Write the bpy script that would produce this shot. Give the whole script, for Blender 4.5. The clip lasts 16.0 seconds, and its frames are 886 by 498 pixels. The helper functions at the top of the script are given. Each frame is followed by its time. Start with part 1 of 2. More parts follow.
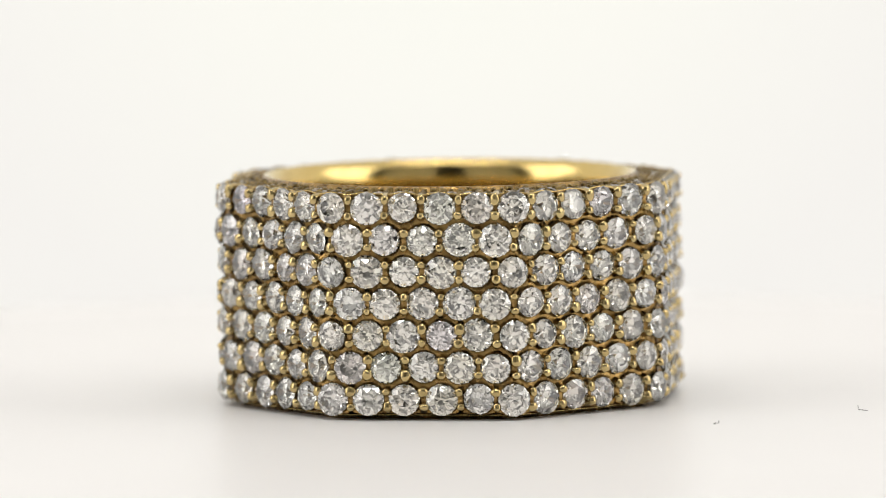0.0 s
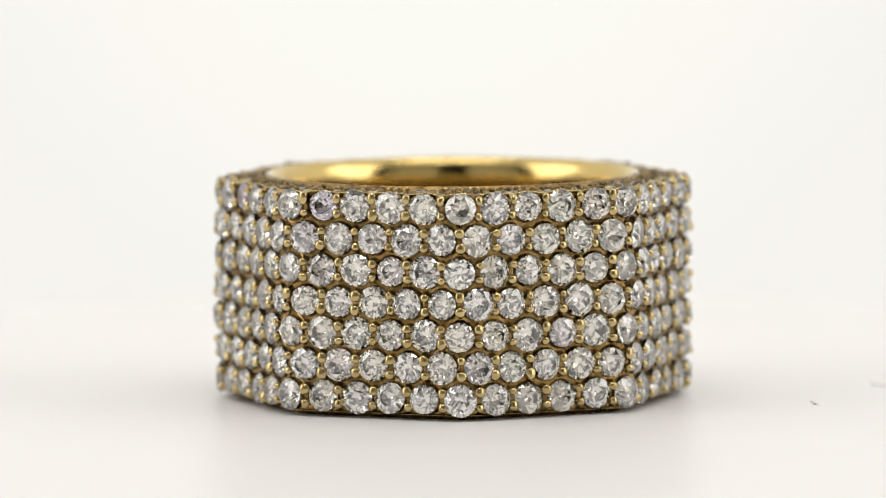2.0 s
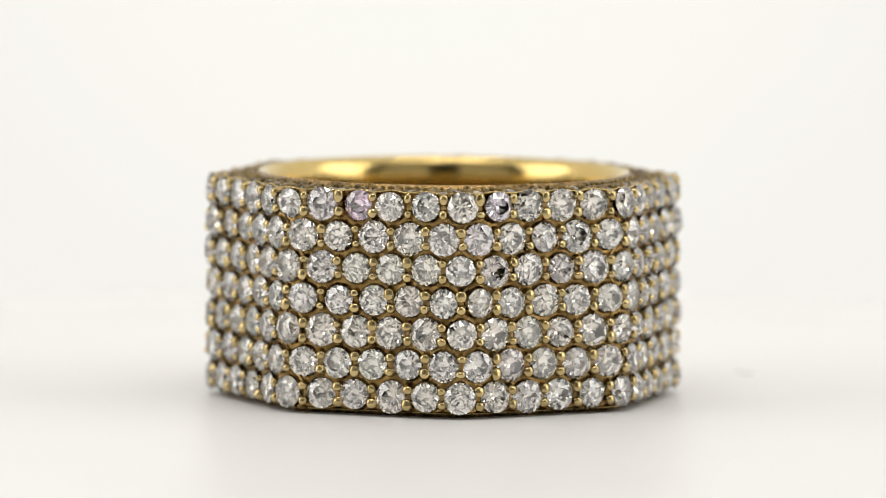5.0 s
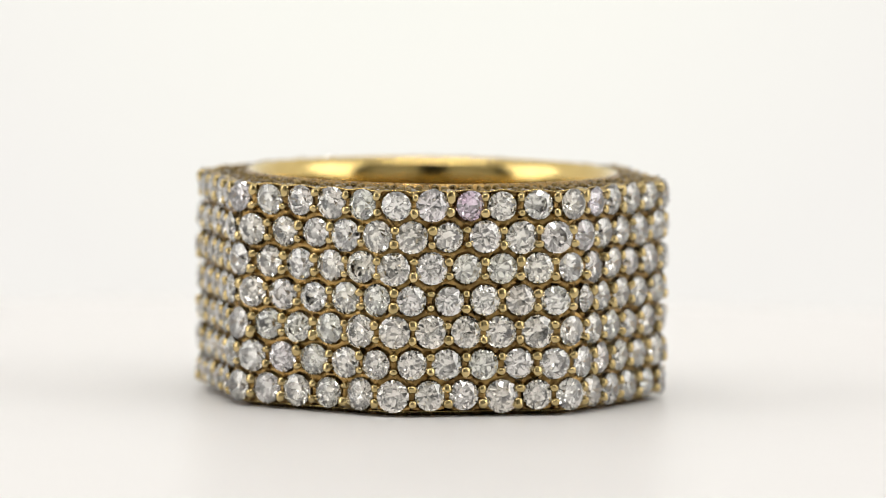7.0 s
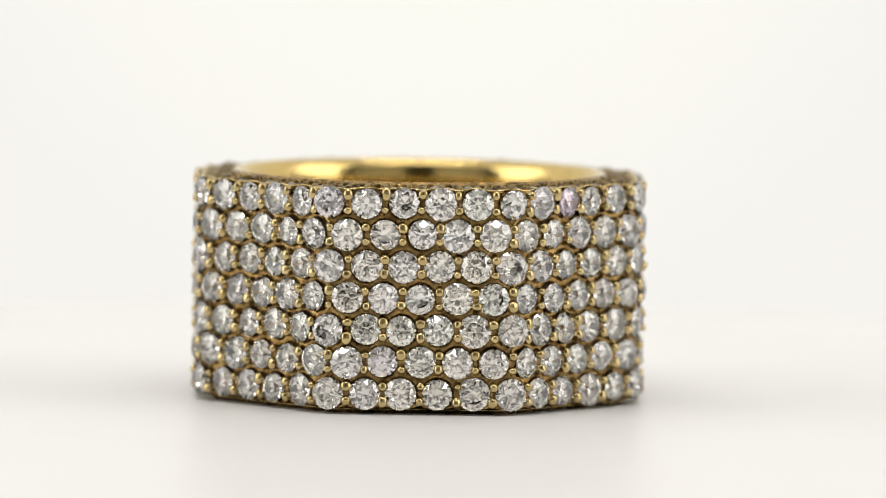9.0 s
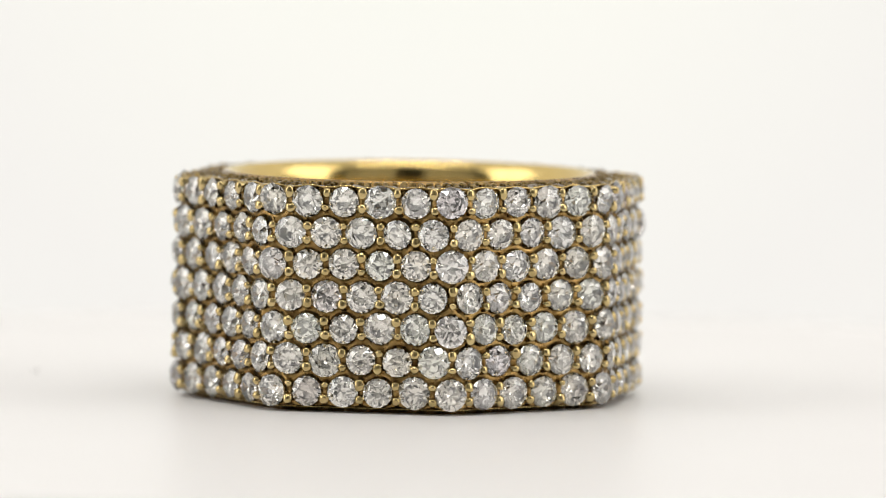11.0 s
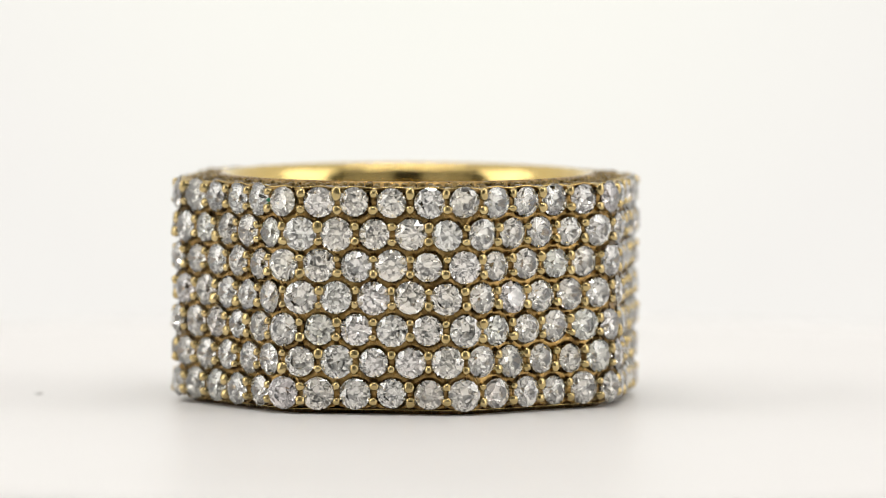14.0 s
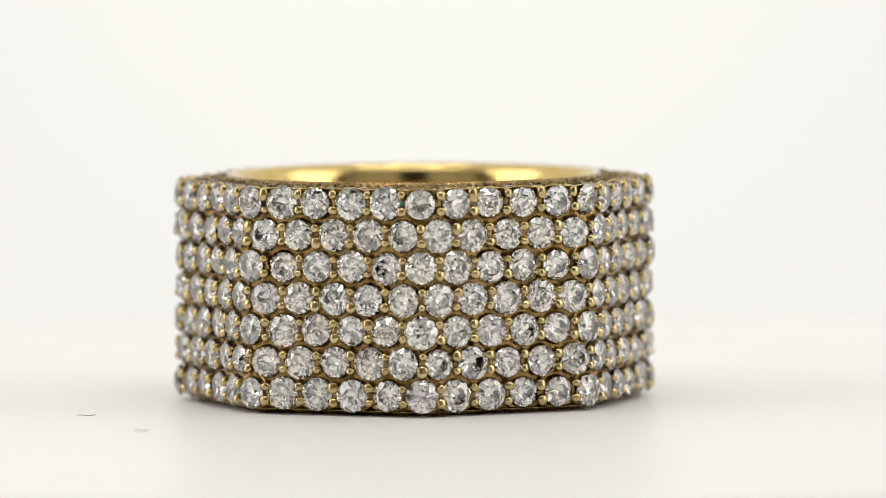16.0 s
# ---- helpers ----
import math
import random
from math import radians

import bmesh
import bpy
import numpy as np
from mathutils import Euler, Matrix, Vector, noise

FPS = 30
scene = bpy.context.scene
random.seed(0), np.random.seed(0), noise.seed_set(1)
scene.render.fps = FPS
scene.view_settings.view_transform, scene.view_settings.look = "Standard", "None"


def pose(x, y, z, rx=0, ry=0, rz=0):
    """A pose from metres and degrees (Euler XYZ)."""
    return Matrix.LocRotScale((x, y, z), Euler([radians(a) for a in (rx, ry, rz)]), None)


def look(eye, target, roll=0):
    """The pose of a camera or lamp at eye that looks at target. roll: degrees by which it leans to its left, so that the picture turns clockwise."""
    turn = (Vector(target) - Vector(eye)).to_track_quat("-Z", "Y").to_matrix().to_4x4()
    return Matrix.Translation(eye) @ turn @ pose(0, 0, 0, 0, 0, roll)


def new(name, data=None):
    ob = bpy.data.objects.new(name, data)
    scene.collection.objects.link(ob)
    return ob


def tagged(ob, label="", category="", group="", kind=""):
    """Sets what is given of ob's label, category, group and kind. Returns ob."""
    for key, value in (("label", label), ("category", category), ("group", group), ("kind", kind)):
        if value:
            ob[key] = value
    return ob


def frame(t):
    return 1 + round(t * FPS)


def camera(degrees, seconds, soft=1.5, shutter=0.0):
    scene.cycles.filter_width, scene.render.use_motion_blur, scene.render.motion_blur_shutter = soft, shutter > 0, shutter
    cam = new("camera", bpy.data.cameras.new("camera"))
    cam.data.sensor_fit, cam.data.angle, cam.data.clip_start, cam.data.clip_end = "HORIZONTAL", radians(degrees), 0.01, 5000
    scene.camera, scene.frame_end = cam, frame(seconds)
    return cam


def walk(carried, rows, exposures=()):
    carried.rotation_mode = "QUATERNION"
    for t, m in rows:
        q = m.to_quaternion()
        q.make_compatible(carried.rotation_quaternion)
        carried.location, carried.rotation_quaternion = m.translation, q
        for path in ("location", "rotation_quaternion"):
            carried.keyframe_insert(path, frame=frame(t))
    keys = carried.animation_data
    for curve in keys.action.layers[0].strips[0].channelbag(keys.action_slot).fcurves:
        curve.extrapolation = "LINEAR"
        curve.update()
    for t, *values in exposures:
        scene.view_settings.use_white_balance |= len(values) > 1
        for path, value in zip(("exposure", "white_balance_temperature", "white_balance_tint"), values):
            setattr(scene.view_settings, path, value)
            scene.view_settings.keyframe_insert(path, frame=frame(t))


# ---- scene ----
# A ring lies flat on a slowly turning white turntable in a light tent.
# Lengths of the ring are worked in the unit U below: 1 U = 0.0288 mm.
U = 0.0288e-3
DIST = 12000 * U          # lens to turntable axis
TILT = radians(4.5)       # how far the lens looks down
FLOOR = -262              # height of the turntable under the optical axis, in U

# ---- camera and its walk ----
cam = camera(7.476, 16.0, soft=0.8)
AIM = Vector((24.0 * U, 0, (-FLOOR - 2) * U))
EYE = AIM + Vector((0, -DIST * math.cos(TILT), DIST * math.sin(TILT)))
cam.data.dof.use_dof = True
cam.data.dof.focus_distance = DIST - 350 * U
cam.data.dof.aperture_fstop = 34
walk(cam, [(0.0, look(EYE, AIM)), (16.0, look(EYE, AIM))])

# ---- world and lights ----
world = bpy.data.worlds.new("tent_light")
scene.world = world
world.use_nodes = True
world.node_tree.nodes["Background"].inputs["Color"].default_value = (1.0, 0.985, 0.95, 1)
world.node_tree.nodes["Background"].inputs["Strength"].default_value = 0.3


def softbox(name, eye, target, w, h, watts, color):
    lamp = bpy.data.lights.new(name, "AREA")
    lamp.shape, lamp.size, lamp.size_y = "RECTANGLE", w, h
    lamp.energy, lamp.color = watts, color
    ob = new(name, lamp)
    ob.matrix_world = look(eye, target)
    return ob


softbox("softbox_left", (-0.40, -0.10, 0.185), (0, 0, 0.03), 0.30, 0.33, 0.635, (1.0, 0.98, 0.945))
softbox("softbox_right", (0.40, -0.10, 0.185), (0, 0, 0.03), 0.30, 0.33, 0.635, (1.0, 0.98, 0.945))
# Two unseen overhead strips, added and kept narrow for white glints in the stones.
softbox("glint_strip_front", (0, -0.23, 0.40), (0, 0, 0.0), 0.34, 0.013, 0.30, (1.0, 0.985, 0.95))
softbox("glint_strip_back", (0, -0.05, 0.43), (0, 0, 0.0), 0.34, 0.013, 0.30, (1.0, 0.985, 0.95))


# ---- materials ----
def material(name):
    m = bpy.data.materials.new(name)
    m.use_nodes = True
    nodes, links = m.node_tree.nodes, m.node_tree.links
    return m, nodes, links, nodes["Principled BSDF"]


def ramp(nodes, links, fac, stops):
    r = nodes.new("ShaderNodeValToRGB")
    els = r.color_ramp.elements
    while len(els) < len(stops):
        els.new(0.5)
    for e, (p, c) in zip(els, stops):
        e.position, e.color = p, (*c, 1)
    links.new(fac, r.inputs["Fac"])
    return r.outputs["Color"]


def noise_node(nodes, links, scale, detail=4, rough=0.55):
    tc = nodes.new("ShaderNodeTexCoord")
    n = nodes.new("ShaderNodeTexNoise")
    n.inputs["Scale"].default_value, n.inputs["Detail"].default_value = scale, detail
    n.inputs["Roughness"].default_value = rough
    links.new(tc.outputs["Object"], n.inputs["Vector"])
    return n.outputs["Fac"]


def bump(nodes, links, bsdf, fac, strength, distance):
    b = nodes.new("ShaderNodeBump")
    b.inputs["Strength"].default_value, b.inputs["Distance"].default_value = strength, distance
    links.new(fac, b.inputs["Height"])
    links.new(b.outputs["Normal"], bsdf.inputs["Normal"])


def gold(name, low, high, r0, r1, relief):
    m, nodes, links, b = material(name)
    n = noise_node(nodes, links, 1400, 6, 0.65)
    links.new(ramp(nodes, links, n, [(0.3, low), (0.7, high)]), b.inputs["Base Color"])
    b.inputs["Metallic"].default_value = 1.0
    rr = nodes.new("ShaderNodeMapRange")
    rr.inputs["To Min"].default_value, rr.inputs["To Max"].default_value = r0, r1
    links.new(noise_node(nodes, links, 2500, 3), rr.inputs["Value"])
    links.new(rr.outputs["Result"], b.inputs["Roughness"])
    if relief:
        bump(nodes, links, b, noise_node(nodes, links, 3500, 4), relief, 0.00004)
    return m


GOLD_BAND = gold("gold_band", (0.62, 0.455, 0.165), (0.70, 0.53, 0.22), 0.12, 0.20, 0.03)
# Cast gold with the shade of gaps and undersides darkened into its colour.
GOLD_CAST_SHADED = gold("gold_cast_shaded", (0.10, 0.052, 0.015), (0.52, 0.335, 0.12), 0.14, 0.42, 0.9)
GOLD_BEAD = gold("gold_bead", (0.40, 0.30, 0.125), (0.66, 0.52, 0.26), 0.07, 0.28, 0.7)
# Rim gold coloured very dark to stand in for shade in its crevices.
GOLD_RIM_SHADED = gold("gold_rim_shaded", (0.03, 0.019, 0.007), (0.34, 0.235, 0.09), 0.15, 0.45, 0.9)


def diamond_material(name, tint=None):
    m, nodes, links, b = material(name)
    info = nodes.new("ShaderNodeObjectInfo")
    c = ramp(nodes, links, info.outputs["Random"], [
        (0.0, (0.985, 0.93, 0.83)), (0.3, (1.0, 0.96, 0.875)), (0.5, (0.975, 0.965, 0.91)), (0.64, (0.98, 0.935, 0.895)), (0.76, (0.985, 0.935, 0.815)),
        (0.86, (0.945, 0.95, 0.85)), (0.94, (0.90, 0.83, 0.735)), (0.97, (0.93, 0.875, 0.89)), (1.0, (0.86, 0.79, 0.715))])
    if tint:
        b.inputs["Base Color"].default_value = (*tint, 1)
    else:
        links.new(c, b.inputs["Base Color"])
    b.inputs["Transmission Weight"].default_value = 1.0
    b.inputs["IOR"].default_value = 2.417
    b.inputs["Roughness"].default_value = 0.0
    return m


DIAMOND = diamond_material("diamond")
PINK = diamond_material("pink_diamond", (0.90, 0.70, 0.86))
ROSE = diamond_material("pale_rose_diamond", (0.95, 0.87, 0.95))


def plain(name, low, high, scale, rough, relief=0.0, dist=0.0001):
    m, nodes, links, b = material(name)
    n = noise_node(nodes, links, scale, 5)
    links.new(ramp(nodes, links, n, [(0.3, low), (0.7, high)]), b.inputs["Base Color"])
    b.inputs["Roughness"].default_value = rough
    if relief:
        bump(nodes, links, b, noise_node(nodes, links, scale * 14, 3), relief, dist)
    return m


TURNTABLE = plain("white_acrylic", (0.790, 0.772, 0.766), (0.815, 0.797, 0.791), 40, 0.38)
SHEET = plain("white_sheet", (0.82, 0.82, 0.81), (0.85, 0.85, 0.84), 12, 0.8)
FLAP = plain("grey_flap", (0.33, 0.325, 0.315), (0.39, 0.385, 0.375), 12, 0.85)
ROOM = plain("grey_cloth", (0.10, 0.10, 0.10), (0.14, 0.14, 0.135), 20, 0.9)
GREEN = plain("green_residue", (0.02, 0.22, 0.12), (0.05, 0.32, 0.18), 5000, 0.4)
LINT = plain("dark_lint", (0.06, 0.055, 0.05), (0.12, 0.11, 0.10), 3000, 0.8)


# No lamp lights the backdrop: it glows, with the light's falloff in its emission colour.
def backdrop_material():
    m, nodes, links, b = material("glowing_backdrop")
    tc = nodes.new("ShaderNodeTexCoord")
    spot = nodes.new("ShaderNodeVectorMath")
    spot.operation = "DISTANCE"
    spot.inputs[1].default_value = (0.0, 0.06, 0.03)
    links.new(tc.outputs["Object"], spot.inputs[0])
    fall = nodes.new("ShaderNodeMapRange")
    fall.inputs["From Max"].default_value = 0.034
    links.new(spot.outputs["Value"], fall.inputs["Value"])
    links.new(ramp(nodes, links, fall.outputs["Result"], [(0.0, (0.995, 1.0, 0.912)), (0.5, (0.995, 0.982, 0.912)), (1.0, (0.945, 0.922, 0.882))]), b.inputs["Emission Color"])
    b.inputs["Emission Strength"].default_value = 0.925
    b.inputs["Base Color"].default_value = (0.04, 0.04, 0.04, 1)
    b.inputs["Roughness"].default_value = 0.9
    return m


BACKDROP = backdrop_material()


# ---- mesh helpers ----
def mesh_of(name, bm, mat, smooth=False):
    me = bpy.data.meshes.new(name)
    bmesh.ops.recalc_face_normals(bm, faces=bm.faces)
    bmesh.ops.triangulate(bm, faces=[f for f in bm.faces if len(f.verts) == 4]) if name.endswith("brilliant") else None
    bm.to_mesh(me)
    bm.free()
    me.materials.append(mat)
    for p in me.polygons:
        p.use_smooth = smooth
    return me


def part(name, bm, mat, parent, label="", smooth=False):
    ob = new(name, bm if isinstance(bm, bpy.types.Mesh) else mesh_of(name, bm, mat, smooth))
    ob.parent = parent
    return tagged(ob, label)


def box(bm, x0, x1, y0, y1, z0, z1):
    bmesh.ops.create_cube(bm, size=1, matrix=Matrix.LocRotScale(
        ((x0 + x1) / 2, (y0 + y1) / 2, (z0 + z1) / 2), None, (x1 - x0, y1 - y0, z1 - z0)))


# ---- the tent and its table ----
TOP = 0.0                 # turntable's top
DISC = 0.055              # its radius
THICK = 0.003


def slab(name, mat, label, category, *limits):
    bm = bmesh.new()
    box(bm, *limits)
    return tagged(new(name, mesh_of(name, bm, mat)), label, category, kind="structure")


def tent():
    slab("floor", SHEET, "white sheet lying flat under the turntable", "floor", -0.9, 0.9, -0.9, 0.5, -0.030, -0.0045)
    slab("backdrop", BACKDROP, "plain white backdrop behind the turntable, glowing of itself and dimmer to the edges", "backdrop", -0.45, 0.45, 0.058, 0.062, -0.0045, 0.46)
    for name, x0, x1 in (("wall_west", -0.46, -0.45), ("wall_east", 0.45, 0.46)):
        slab(name, SHEET, "white fabric side of the light tent", "wall", x0, x1, -0.31, 0.062, -0.0045, 0.46)
    for name, x0, x1 in (("wall_south_west", -0.405, -0.072), ("wall_south_east", 0.072, 0.405)):
        slab(name, FLAP, "grey fabric front flap of the light tent", "wall", x0, x1, -0.41, -0.40, -0.0045, 0.46)
    slab("ceiling", SHEET, "white fabric top of the light tent", "ceiling", -0.46, 0.46, -0.40, 0.062, 0.46, 0.47)
    # the dim room round the tent
    for name, lim in (("wall_room_west", (-0.92, -0.9, -0.92, 0.52)), ("wall_room_east", (0.9, 0.92, -0.92, 0.52)),
                      ("wall_room_south", (-0.9, 0.9, -0.92, -0.9)), ("wall_room_north", (-0.9, 0.9, 0.5, 0.52))):
        slab(name, ROOM, "dim dark grey wall of the room", "wall", *lim, -0.03, 0.9)
    slab("ceiling_room", ROOM, "dim dark grey ceiling of the room", "ceiling", -0.92, 0.92, -0.92, 0.52, 0.9, 0.92)


def lathe(bm, rings, n, close_top=True, close_bottom=True):
    """Rings of (radius, z) about the z axis."""
    rows = []
    for r, z in rings:
        rows.append([bm.verts.new((r * math.cos(2 * math.pi * i / n), r * math.sin(2 * math.pi * i / n), z)) for i in range(n)])
    for a, b in zip(rows, rows[1:]):
        for i in range(n):
            bm.faces.new((a[i], a[(i + 1) % n], b[(i + 1) % n], b[i]))
    if close_bottom:
        bm.faces.new(rows[0])
    if close_top:
        bm.faces.new(rows[-1])


def turntable():
    thing = new("turntable")
    bm = bmesh.new()
    lathe(bm, [(DISC - 0.0006, -THICK), (DISC, -THICK + 0.0006), (DISC, -0.0008), (DISC - 0.0003, -0.0002), (DISC - 0.0008, 0)], 160)
    part("disc", bm, TURNTABLE, thing, "glossy white acrylic disc")
    bm = bmesh.new()
    lathe(bm, [(0.04, -0.0045), (0.04, -THICK)], 64)
    part("base", bm, SHEET, thing, "white plastic base")
    return tagged(thing, "round glossy white turntable disc on a low base", "turntable")


# ---- the ring ----
APO = 387.5               # apothem of the eight-sided outer face, at the stones' girdles, in U
ROUND = 85.0             # how far its corners are rounded
HALF = (APO - ROUND) * math.tan(math.pi / 8)
SIDE = 2 * HALF + ROUND * math.pi / 4
PROUD = 7.2               # how far the stones stand out from that face
COUNT, ROWS = 40, 7
PITCH = 8 * SIDE / COUNT
ROW_STEP = 54.8
ROW_TOP = 103.2 - FLOOR     # height of the highest row's centre above the turntable
HEIGHT = 132.5 - FLOOR
INNER = 310.0
STONE = 27.4              # mean radius of a stone


def outline(s, out):
    """Place and outward angle on the eight-sided outline at the length s along it, moved outward by out."""
    k = round(s / SIDE)
    u = s - k * SIDE
    bend = max(abs(u) - HALF, 0) * (1 if u > 0 else -1) / ROUND
    flat = min(max(u, -HALF), HALF)
    x = flat + (ROUND + out) * math.sin(bend)
    y = -(APO - ROUND) - (ROUND + out) * math.cos(bend)
    a = k * math.pi / 4
    return (x * math.cos(a) - y * math.sin(a), x * math.sin(a) + y * math.cos(a), a + bend)


def seat_pose(s, z, out, spin=0.0, tip=0.0, lean=0.0):
    """Pose on the outer face: local z outward, local y up."""
    x, y, a = outline(s, out + PROUD)
    turn = Matrix.Rotation(a, 4, "Z") @ Matrix.Rotation(math.pi / 2 + tip, 4, "X") @ Matrix.Rotation(lean, 4, "Y") @ Matrix.Rotation(spin, 4, "Z")
    return Matrix.Translation((x * U, y * U, z * U)) @ turn


def brilliant(name, table, crown, deep, seed=1):
    """A round brilliant cut of radius 1 U-stone: table, stars, kites, girdle, pavilion."""
    bm = bmesh.new()
    r = STONE * U
    rng = random.Random(seed)

    def at(rad, k, z, loose=1.0):
        a = (k + (rng.uniform(-0.07, 0.07) if rad < 1 else 0)) * math.pi / 4
        if rad < 1:
            rad, z = rad * (1 + loose * rng.uniform(-0.06, 0.06)), z + loose * rng.uniform(-0.02, 0.02)
        return bm.verts.new((r * rad * math.cos(a), r * rad * math.sin(a), r * z))
    c22 = math.cos(math.pi / 8)
    rm = 0.80
    zm = crown * (1 - (rm * c22 - table) / (1 - table))
    rp = 0.26
    gz = 0.03
    T = [at(table, k, crown + gz) for k in range(8)]
    M = [at(rm, k + 0.5, zm + gz) for k in range(8)]
    G = [at(1, k / 2, gz) for k in range(16)]
    B = [at(1, k / 2, -gz) for k in range(16)]
    Q = [at(0.66, k / 2, -gz - deep * 0.35, 0.4) for k in range(16)]
    P = [at(rp, k + 0.5, -gz - deep * (1 - rp * c22), 0.6) for k in range(8)]
    C = bm.verts.new((0, 0, r * (-gz - deep)))
    f = bm.faces.new
    f(T)
    for k in range(8):
        n = (k + 1) % 8
        f((T[k], M[k], T[n]))
        f((T[k], M[k - 1], G[2 * k], M[k]))
        f((M[k], G[2 * k], G[2 * k + 1]))
        f((M[k], G[2 * k + 1], G[2 * n]))
        f((C, P[k - 1], P[k]))
        f((P[k - 1], Q[2 * k], P[k]))
        f((P[k], Q[2 * k], Q[2 * k + 1]))
        f((P[k], Q[2 * k + 1], Q[2 * n]))
    for k in range(16):
        n = (k + 1) % 16
        f((G[k], B[k], B[n], G[n]))
        f((B[k], B[n], Q[k]))
        f((Q[k], B[n], Q[n]))
    return mesh_of(name, bm, DIAMOND)


def prong_mesh(name, rad, deep, stretch=1.0, flare=1.45, seed=0.0):
    bm = bmesh.new()
    rings = [(rad * flare * U, -deep * U), (rad * (0.35 + 0.65 * flare) * U, -rad * 1.5 * U), (rad * 0.95 * U, -rad * 0.55 * U)]
    for a in (0, 25, 50, 72):
        rings.append((rad * math.cos(radians(a)) * U, rad * 0.85 * math.sin(radians(a)) * U))
    lathe(bm, rings, 10)
    for v in bm.verts:
        v.co.y *= stretch
        d = noise.noise_vector(v.co / (rad * 1.1 * U) + Vector((seed, 0, 0)))
        v.co += d * (rad * 0.17 * U)
    return mesh_of(name, bm, GOLD_BEAD, True)


def band_mesh():
    """The cast body: eight-sided outside, round and softly domed inside."""
    n = 480
    wall = -28.0
    prof_out = [(-50, 0.3), (-30, 0.4), (-27, 5.0), (-20, 6.4), (-17, 7.6), (-17.5, 9.0), (-20, 9.8), (wall, 13), (wall, HEIGHT - 18),
                (-9, HEIGHT - 10), (-4.5, HEIGHT - 7), (-3.5, HEIGHT - 4.5), (-5, HEIGHT - 3.4), (-7, HEIGHT - 4.2), (-9, HEIGHT - 11)]
    prof_in = [(25, HEIGHT - 7), (20, HEIGHT + 2.2), (17.5, HEIGHT + 3.4), (14.5, HEIGHT + 2.4), (9, HEIGHT - 2), (5, HEIGHT - 7.5), (2.2, HEIGHT - 16), (0.6, HEIGHT - 26),
               (0, HEIGHT - 35), (0, HEIGHT - 50), (0, HEIGHT * 0.5), (0, 30), (0.4, 15), (1, 6), (3, 0.3)]
    bm = bmesh.new()
    rows = []
    for i in range(n):
        s = 8 * SIDE * i / n
        row = []
        for out, z in prof_out:
            x, y, a = outline(s, out)
            lift = 1.5 * math.cos(2 * math.pi * (s / PITCH - 0.5)) + 1.2 * noise.noise((x * 0.05, y * 0.05, 3.1)) if z > HEIGHT - 12 else 0
            row.append(bm.verts.new((x * U, y * U, (z + lift) * U)))
        x, y, a = outline(s, 0)
        phi = math.atan2(y, x)
        for out, z in prof_in:
            row.append(bm.verts.new(((INNER + out) * math.cos(phi) * U, (INNER + out) * math.sin(phi) * U, z * U)))
        rows.append(row)
    m = len(rows[0])
    for i in range(n):
        a, b = rows[i], rows[(i + 1) % n]
        for j in range(m):
            face = bm.faces.new((a[j], b[j], b[(j + 1) % m], a[(j + 1) % m]))
            # bottom, outer wall and rim channel take the shade-darkened gold
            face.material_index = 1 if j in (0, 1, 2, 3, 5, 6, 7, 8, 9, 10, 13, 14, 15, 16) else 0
    return bm


def seats_mesh():
    """The cast cups under the stones, one for each stone."""
    verts, faces = [], []
    n = 18
    rng = random.Random(9)
    for row, k in slots():
        m = seat_pose(slot_s(row, k), slot_z(row), 0)
        base = len(verts)
        d = rng.uniform(-0.7, 0.5)
        for j, (rad, z) in enumerate(((STONE - 12, -25), (STONE - 5.5, -18), (STONE - 0.6, -15.5 + d), (STONE + 3.2, -13.2 + d), (STONE + 8, -14.5 + d))):
            for i in range(n):
                a = 2 * math.pi * i / n
                v = m @ Vector((rad * math.cos(a) * U, rad * math.sin(a) * U, z * U))
                v.z = min(max(v.z, (11 + 0.1 * j) * U), (HEIGHT - 7 - 0.1 * j) * U)
                verts.append(v)
        for j in range(4):
            for i in range(n):
                p, q = base + j * n + i, base + j * n + (i + 1) % n
                faces.append((p, q, q + n, p + n))
    me = bpy.data.meshes.new("seats")
    me.from_pydata(verts, [], faces)
    me.materials.append(GOLD_CAST_SHADED)
    for p in me.polygons:
        p.use_smooth = True
    return me


def slots():
    return [(row, k) for row in range(ROWS) for k in range(COUNT)]


def slot_s(row, k):
    return (k + (0.5 if row % 2 == 0 else 0.0)) * PITCH


def slot_z(row):
    return ROW_TOP - row * ROW_STEP


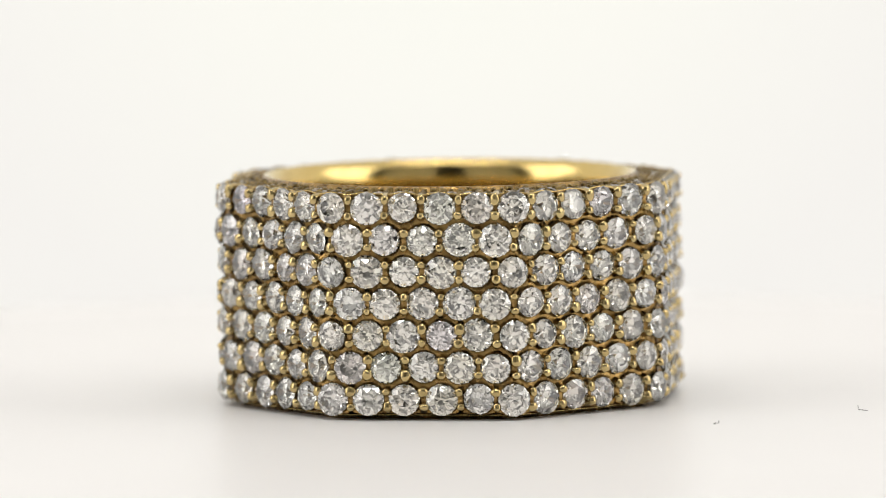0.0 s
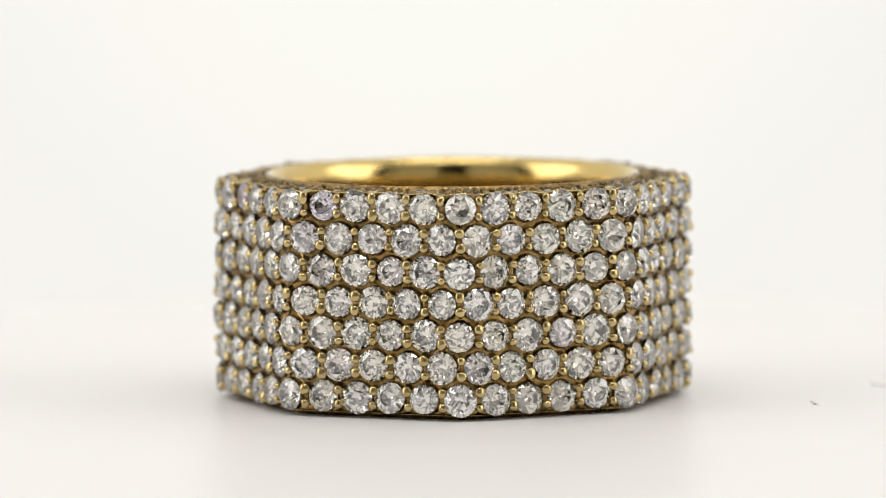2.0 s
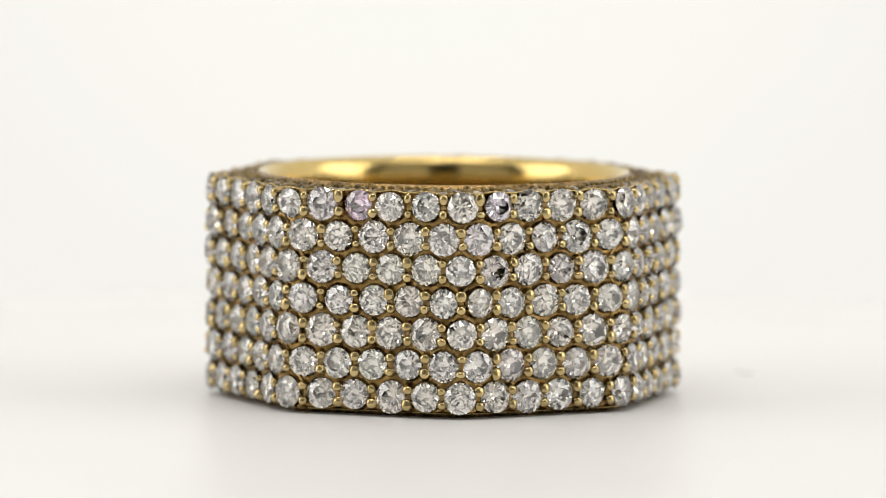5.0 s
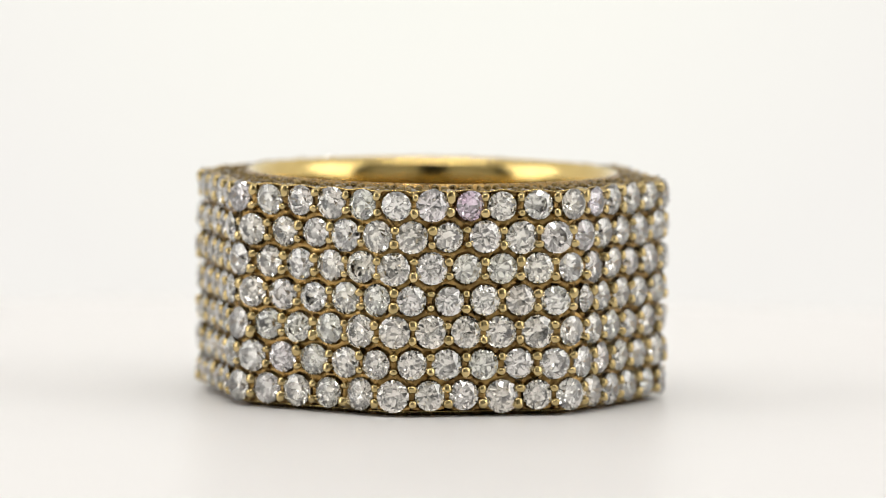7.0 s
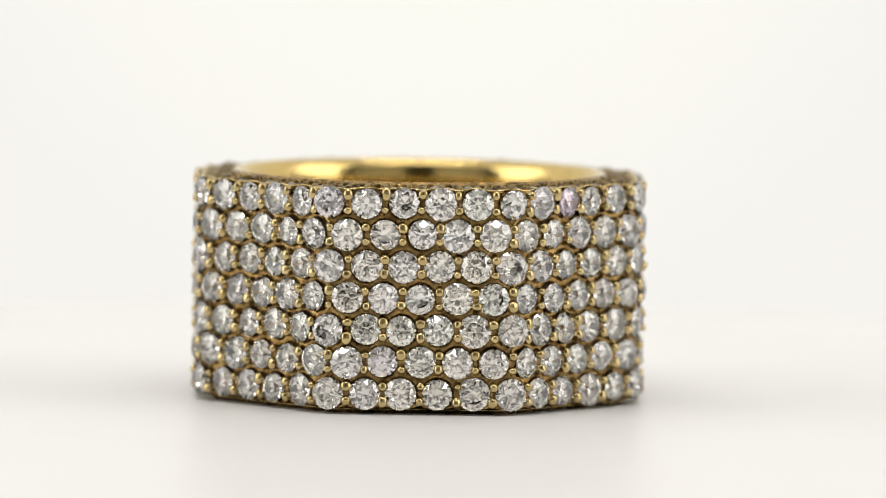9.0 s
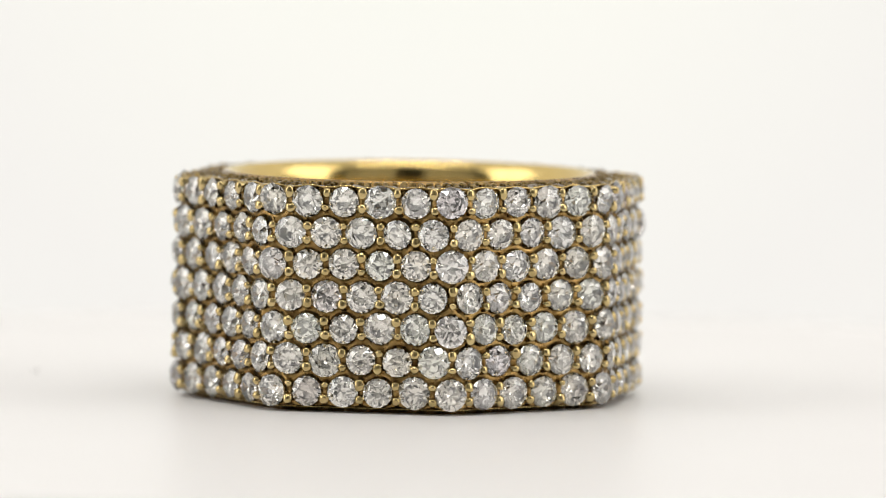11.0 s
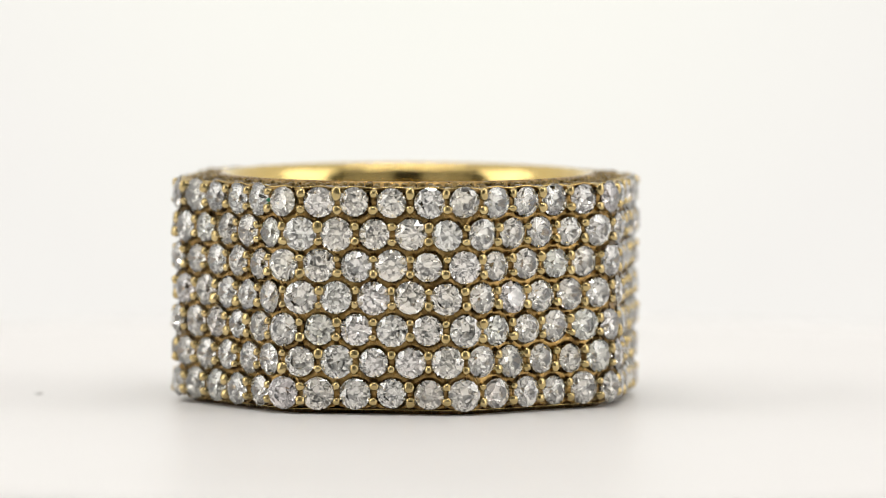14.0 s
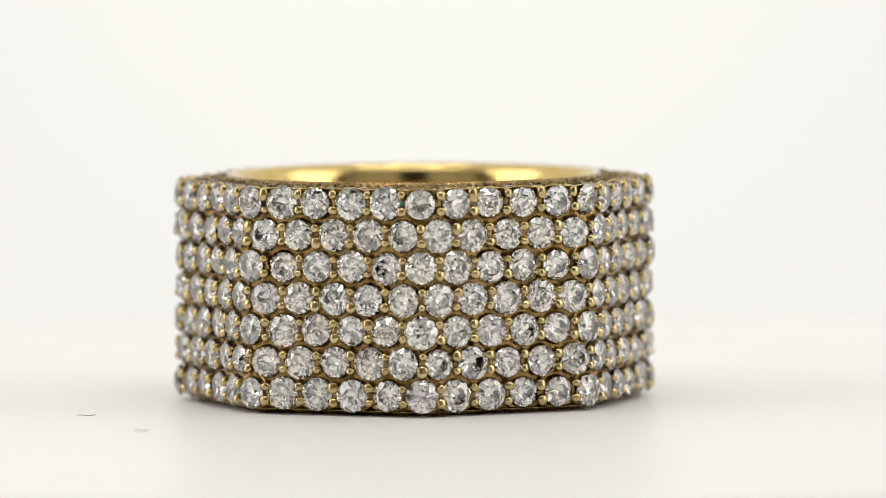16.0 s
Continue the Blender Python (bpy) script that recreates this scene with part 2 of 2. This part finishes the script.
def ring():
    rng = random.Random(4)
    thing = new("ring")
    band = part("band", band_mesh(), GOLD_BAND, thing, "polished yellow gold band with a round smooth inside", smooth=True)
    band.data.materials.append(GOLD_CAST_SHADED)
    seats = part("setting", seats_mesh(), None, thing, "cast gold honeycomb that holds the stones, its shade coloured in")
    tagged(seats, kind="stuff")
    cuts = [brilliant("brilliant", t, c, d, int(d * 997 + t * 331)) for t, c, d in ((0.55, 0.31, 0.86), (0.60, 0.29, 0.84), (0.52, 0.33, 0.88), (0.57, 0.26, 0.82),
                                                            (0.54, 0.30, 0.90), (0.62, 0.27, 0.86), (0.50, 0.32, 0.83), (0.56, 0.29, 0.80))]
    for row, k in slots():
        ob = part("diamond", rng.choice(cuts), None, thing)
        m = seat_pose(slot_s(row, k) + rng.uniform(-2.2, 2.2), slot_z(row) + rng.uniform(-1.5, 1.5), -7 + rng.uniform(-1.5, 1.5),
                      rng.uniform(0, math.pi), rng.gauss(0, 0.05), rng.gauss(0, 0.05))
        sc = rng.uniform(0.93, 1.07)
        if row == 0 and k in (24, 28):
            m = Matrix.Rotation(radians(0.7), 4, "Z") @ m
            rare = ob.data.copy()
            rare.materials[0] = PINK if k == 24 else ROSE
            ob.data = rare
            tagged(ob, "pale pink diamond")
        ob.matrix_local = m @ Matrix.Diagonal((sc, sc, sc, 1))
    beads = [prong_mesh("bead", 8.8, 36, st, fl, sd) for st, fl, sd in ((1.0, 1.5, 1.0), (1.15, 1.35, 4.0), (0.9, 1.6, 9.0), (1.05, 1.2, 13.0))]
    claws = [prong_mesh("claw", 8.6, 34, st, 1.0, sd) for st, sd in ((1.25, 2.0), (1.35, 6.0), (1.1, 11.0))]
    stud = prong_mesh("stud", 9.0, 8, 1.0, 1.1)
    saddles = [prong_mesh("saddle", 8.4, 14, st, 1.15, sd) for st, sd in ((1.7, 3.0), (1.9, 7.0), (1.55, 12.0))]
    loose, bridges = bmesh.new(), bmesh.new()
    for row, k in slots():
        for up in (1, -1):
            edge = (row == 0 and up == 1)
            s = slot_s(row, k) + PITCH / 2 + rng.uniform(-1.5, 1.5)
            z = slot_z(row) + up * 12.6 + (2.0 if edge else 0) + rng.uniform(-1, 1)
            m = seat_pose(s, z, -3 + rng.uniform(-2, 2), 0, rng.gauss(0, 0.06), rng.gauss(0, 0.06))
            sc = rng.uniform(0.8, 1.12)
            m = m @ Matrix.Diagonal((sc, sc * rng.uniform(0.88, 1.15), rng.uniform(0.75, 1.05), 1))
            if up == 1 or row == 6 and k % 2:
                ob = part("prong", rng.choice(claws if edge else beads), None, thing)
                ob.matrix_local = m
            else:
                first = len(loose.verts)
                loose.from_mesh(rng.choice(beads))
                loose.verts.ensure_lookup_table()
                for v in loose.verts[first:]:
                    v.co = m @ v.co
        # the low gold bridge between the two beads
        m = seat_pose(slot_s(row, k) + PITCH / 2, slot_z(row) + rng.uniform(-2, 2), -14 + rng.uniform(-1.5, 1.0))
        first = len(bridges.verts)
        bridges.from_mesh(rng.choice(saddles))
        bridges.verts.ensure_lookup_table()
        for v in bridges.verts[first:]:
            v.co = m @ v.co
    # tiny beads between the stones of the upper rim
    rim = bmesh.new()
    for i in range(144):
        x, y, a = outline(8 * SIDE * i / 144, 0)
        phi = math.atan2(y, x)
        wide = math.hypot(x, y)
        lines = [0.06, 0.94] + ([0.36, 0.66] if i % 2 == 0 else []) + ([0.5] if wide > APO + 14 else [])
        for u in lines:
            u += rng.uniform(-0.04, 0.04)
            r = (INNER + 27) * (1 - u) + (wide - 11) * u
            m = pose(r * math.cos(phi) * U, r * math.sin(phi) * U, (HEIGHT - 1.5 - 6.0 * u) * U, rng.gauss(0, 9), rng.gauss(0, 9), rng.uniform(0, 90))
            sc = rng.uniform(0.42, 0.78)
            m = m @ Matrix.Diagonal((sc, sc * rng.uniform(0.8, 1.2), sc * rng.uniform(0.55, 0.95), 1))
            first = len(rim.verts)
            rim.from_mesh(stud)
            rim.verts.ensure_lookup_table()
            for v in rim.verts[first:]:
                v.co = m @ v.co
    tagged(part("rim_beading", rim, GOLD_RIM_SHADED, thing, "gold beading along the upper rim, crevice shade put into its colour", smooth=True), kind="stuff")
    tagged(part("bridgework", bridges, GOLD_CAST_SHADED, thing, "low gold bridges between the beads, their shade coloured in", smooth=True), kind="stuff")
    tagged(part("beadwork", loose, GOLD_BEAD, thing, "small gold beads between the stones", smooth=True), kind="stuff")
    # a line of small stones round the upper rim
    small = brilliant("rim_brilliant", 0.55, 0.25, 0.6)
    total = 72
    for i in range(total):
        s = 8 * SIDE * (i + 0.5) / total
        x, y, a = outline(s, 0)
        r = (math.hypot(x, y) - 9 + INNER + 24) / 2
        phi = math.atan2(y, x)
        ob = part("rim_diamond", small, None, thing)
        sc = rng.uniform(0.52, 0.6)
        ob.matrix_local = pose(r * math.cos(phi) * U, r * math.sin(phi) * U, (HEIGHT - 9.5) * U, rng.gauss(0, 12), rng.gauss(0, 12), rng.uniform(0, 90)) @ Matrix.Diagonal((sc, sc, sc, 1))
    bm = bmesh.new()
    bmesh.ops.create_icosphere(bm, subdivisions=2, radius=4 * U)
    for v in bm.verts:
        v.co *= 1 + 0.25 * noise.noise(v.co * 9000)
    part("fleck", bm, GREEN, thing, "tiny green fleck of residue").matrix_local = seat_pose(6.98 * PITCH, slot_z(0) + 1, -6)
    return tagged(thing, "wide eight-sided yellow gold ring covered in round diamonds", "ring")


def lint(spine, rad):
    """A short dark fibre lying on the turntable."""
    bm = bmesh.new()
    rows = []
    for i, (x, y, z) in enumerate(spine):
        j = min(i + 1, len(spine) - 1)
        d = Vector(spine[j]) - Vector(spine[j - 1])
        side = Vector((-d.y, d.x, 0)).normalized()
        c = Vector((x, y, z + rad * 1.0))
        rows.append([bm.verts.new((c + rad * (side * math.cos(a) + Vector((0, 0, 1)) * math.sin(a))) * U) for a in (0, math.pi / 2, math.pi, 1.5 * math.pi)])
    for a, b in zip(rows, rows[1:]):
        for i in range(4):
            bm.faces.new((a[i], a[(i + 1) % 4], b[(i + 1) % 4], b[i]))
    bm.faces.new(rows[0])
    bm.faces.new(rows[-1])
    return tagged(new("lint", mesh_of("lint", bm, LINT)), "short dark lint fibre lying on the white turntable", "lint", group="lint on the turntable")


tent()
TABLE = turntable()
RING = ring()
FIBRES = [(lint([(-8, -13, 0), (-3, -3, 0), (3, 1, 0), (6, 9, 0), (7, 10, 7)], 0.5), 812.0, 67.0),
          (lint([(-16, -10, 0), (-7, 2, 0), (0, -3, 0), (7, 2, 0), (15, 10, 2)], 0.5), 693.0, 45.0)]


# ---- what moves ----
def turned(t):
    """The turntable's turn at t seconds, in degrees."""
    return 16.0896 * t + 0.0179 * (t - 8) ** 2 - 0.000584 * (t - 8) ** 3


LEAN, LOW = radians(0.85), radians(-90 - turned(3.3))   # the disc runs slightly out of true


def on_table(t):
    """The turntable's pose at t seconds."""
    axis = Vector((-math.sin(LOW), math.cos(LOW), 0))
    return pose(0, 0, 0, 0, 0, turned(t)) @ Matrix.Rotation(LEAN, 4, axis)


def motions():
    times = [0.5 * i for i in range(33)]
    walk(TABLE, [(t, on_table(t)) for t in times])
    walk(RING, [(t, on_table(t) @ pose(40.6 * U, -17.2 * U, 0, 0, 0, 36.1)) for t in times])
    for ob, r, start in FIBRES:
        a = radians(start - turned(0))
        place = pose(r * math.sin(a) * U, -r * math.cos(a) * U, 0, 0, 0, math.degrees(a))
        walk(ob, [(t, on_table(t) @ place) for t in times])


motions()
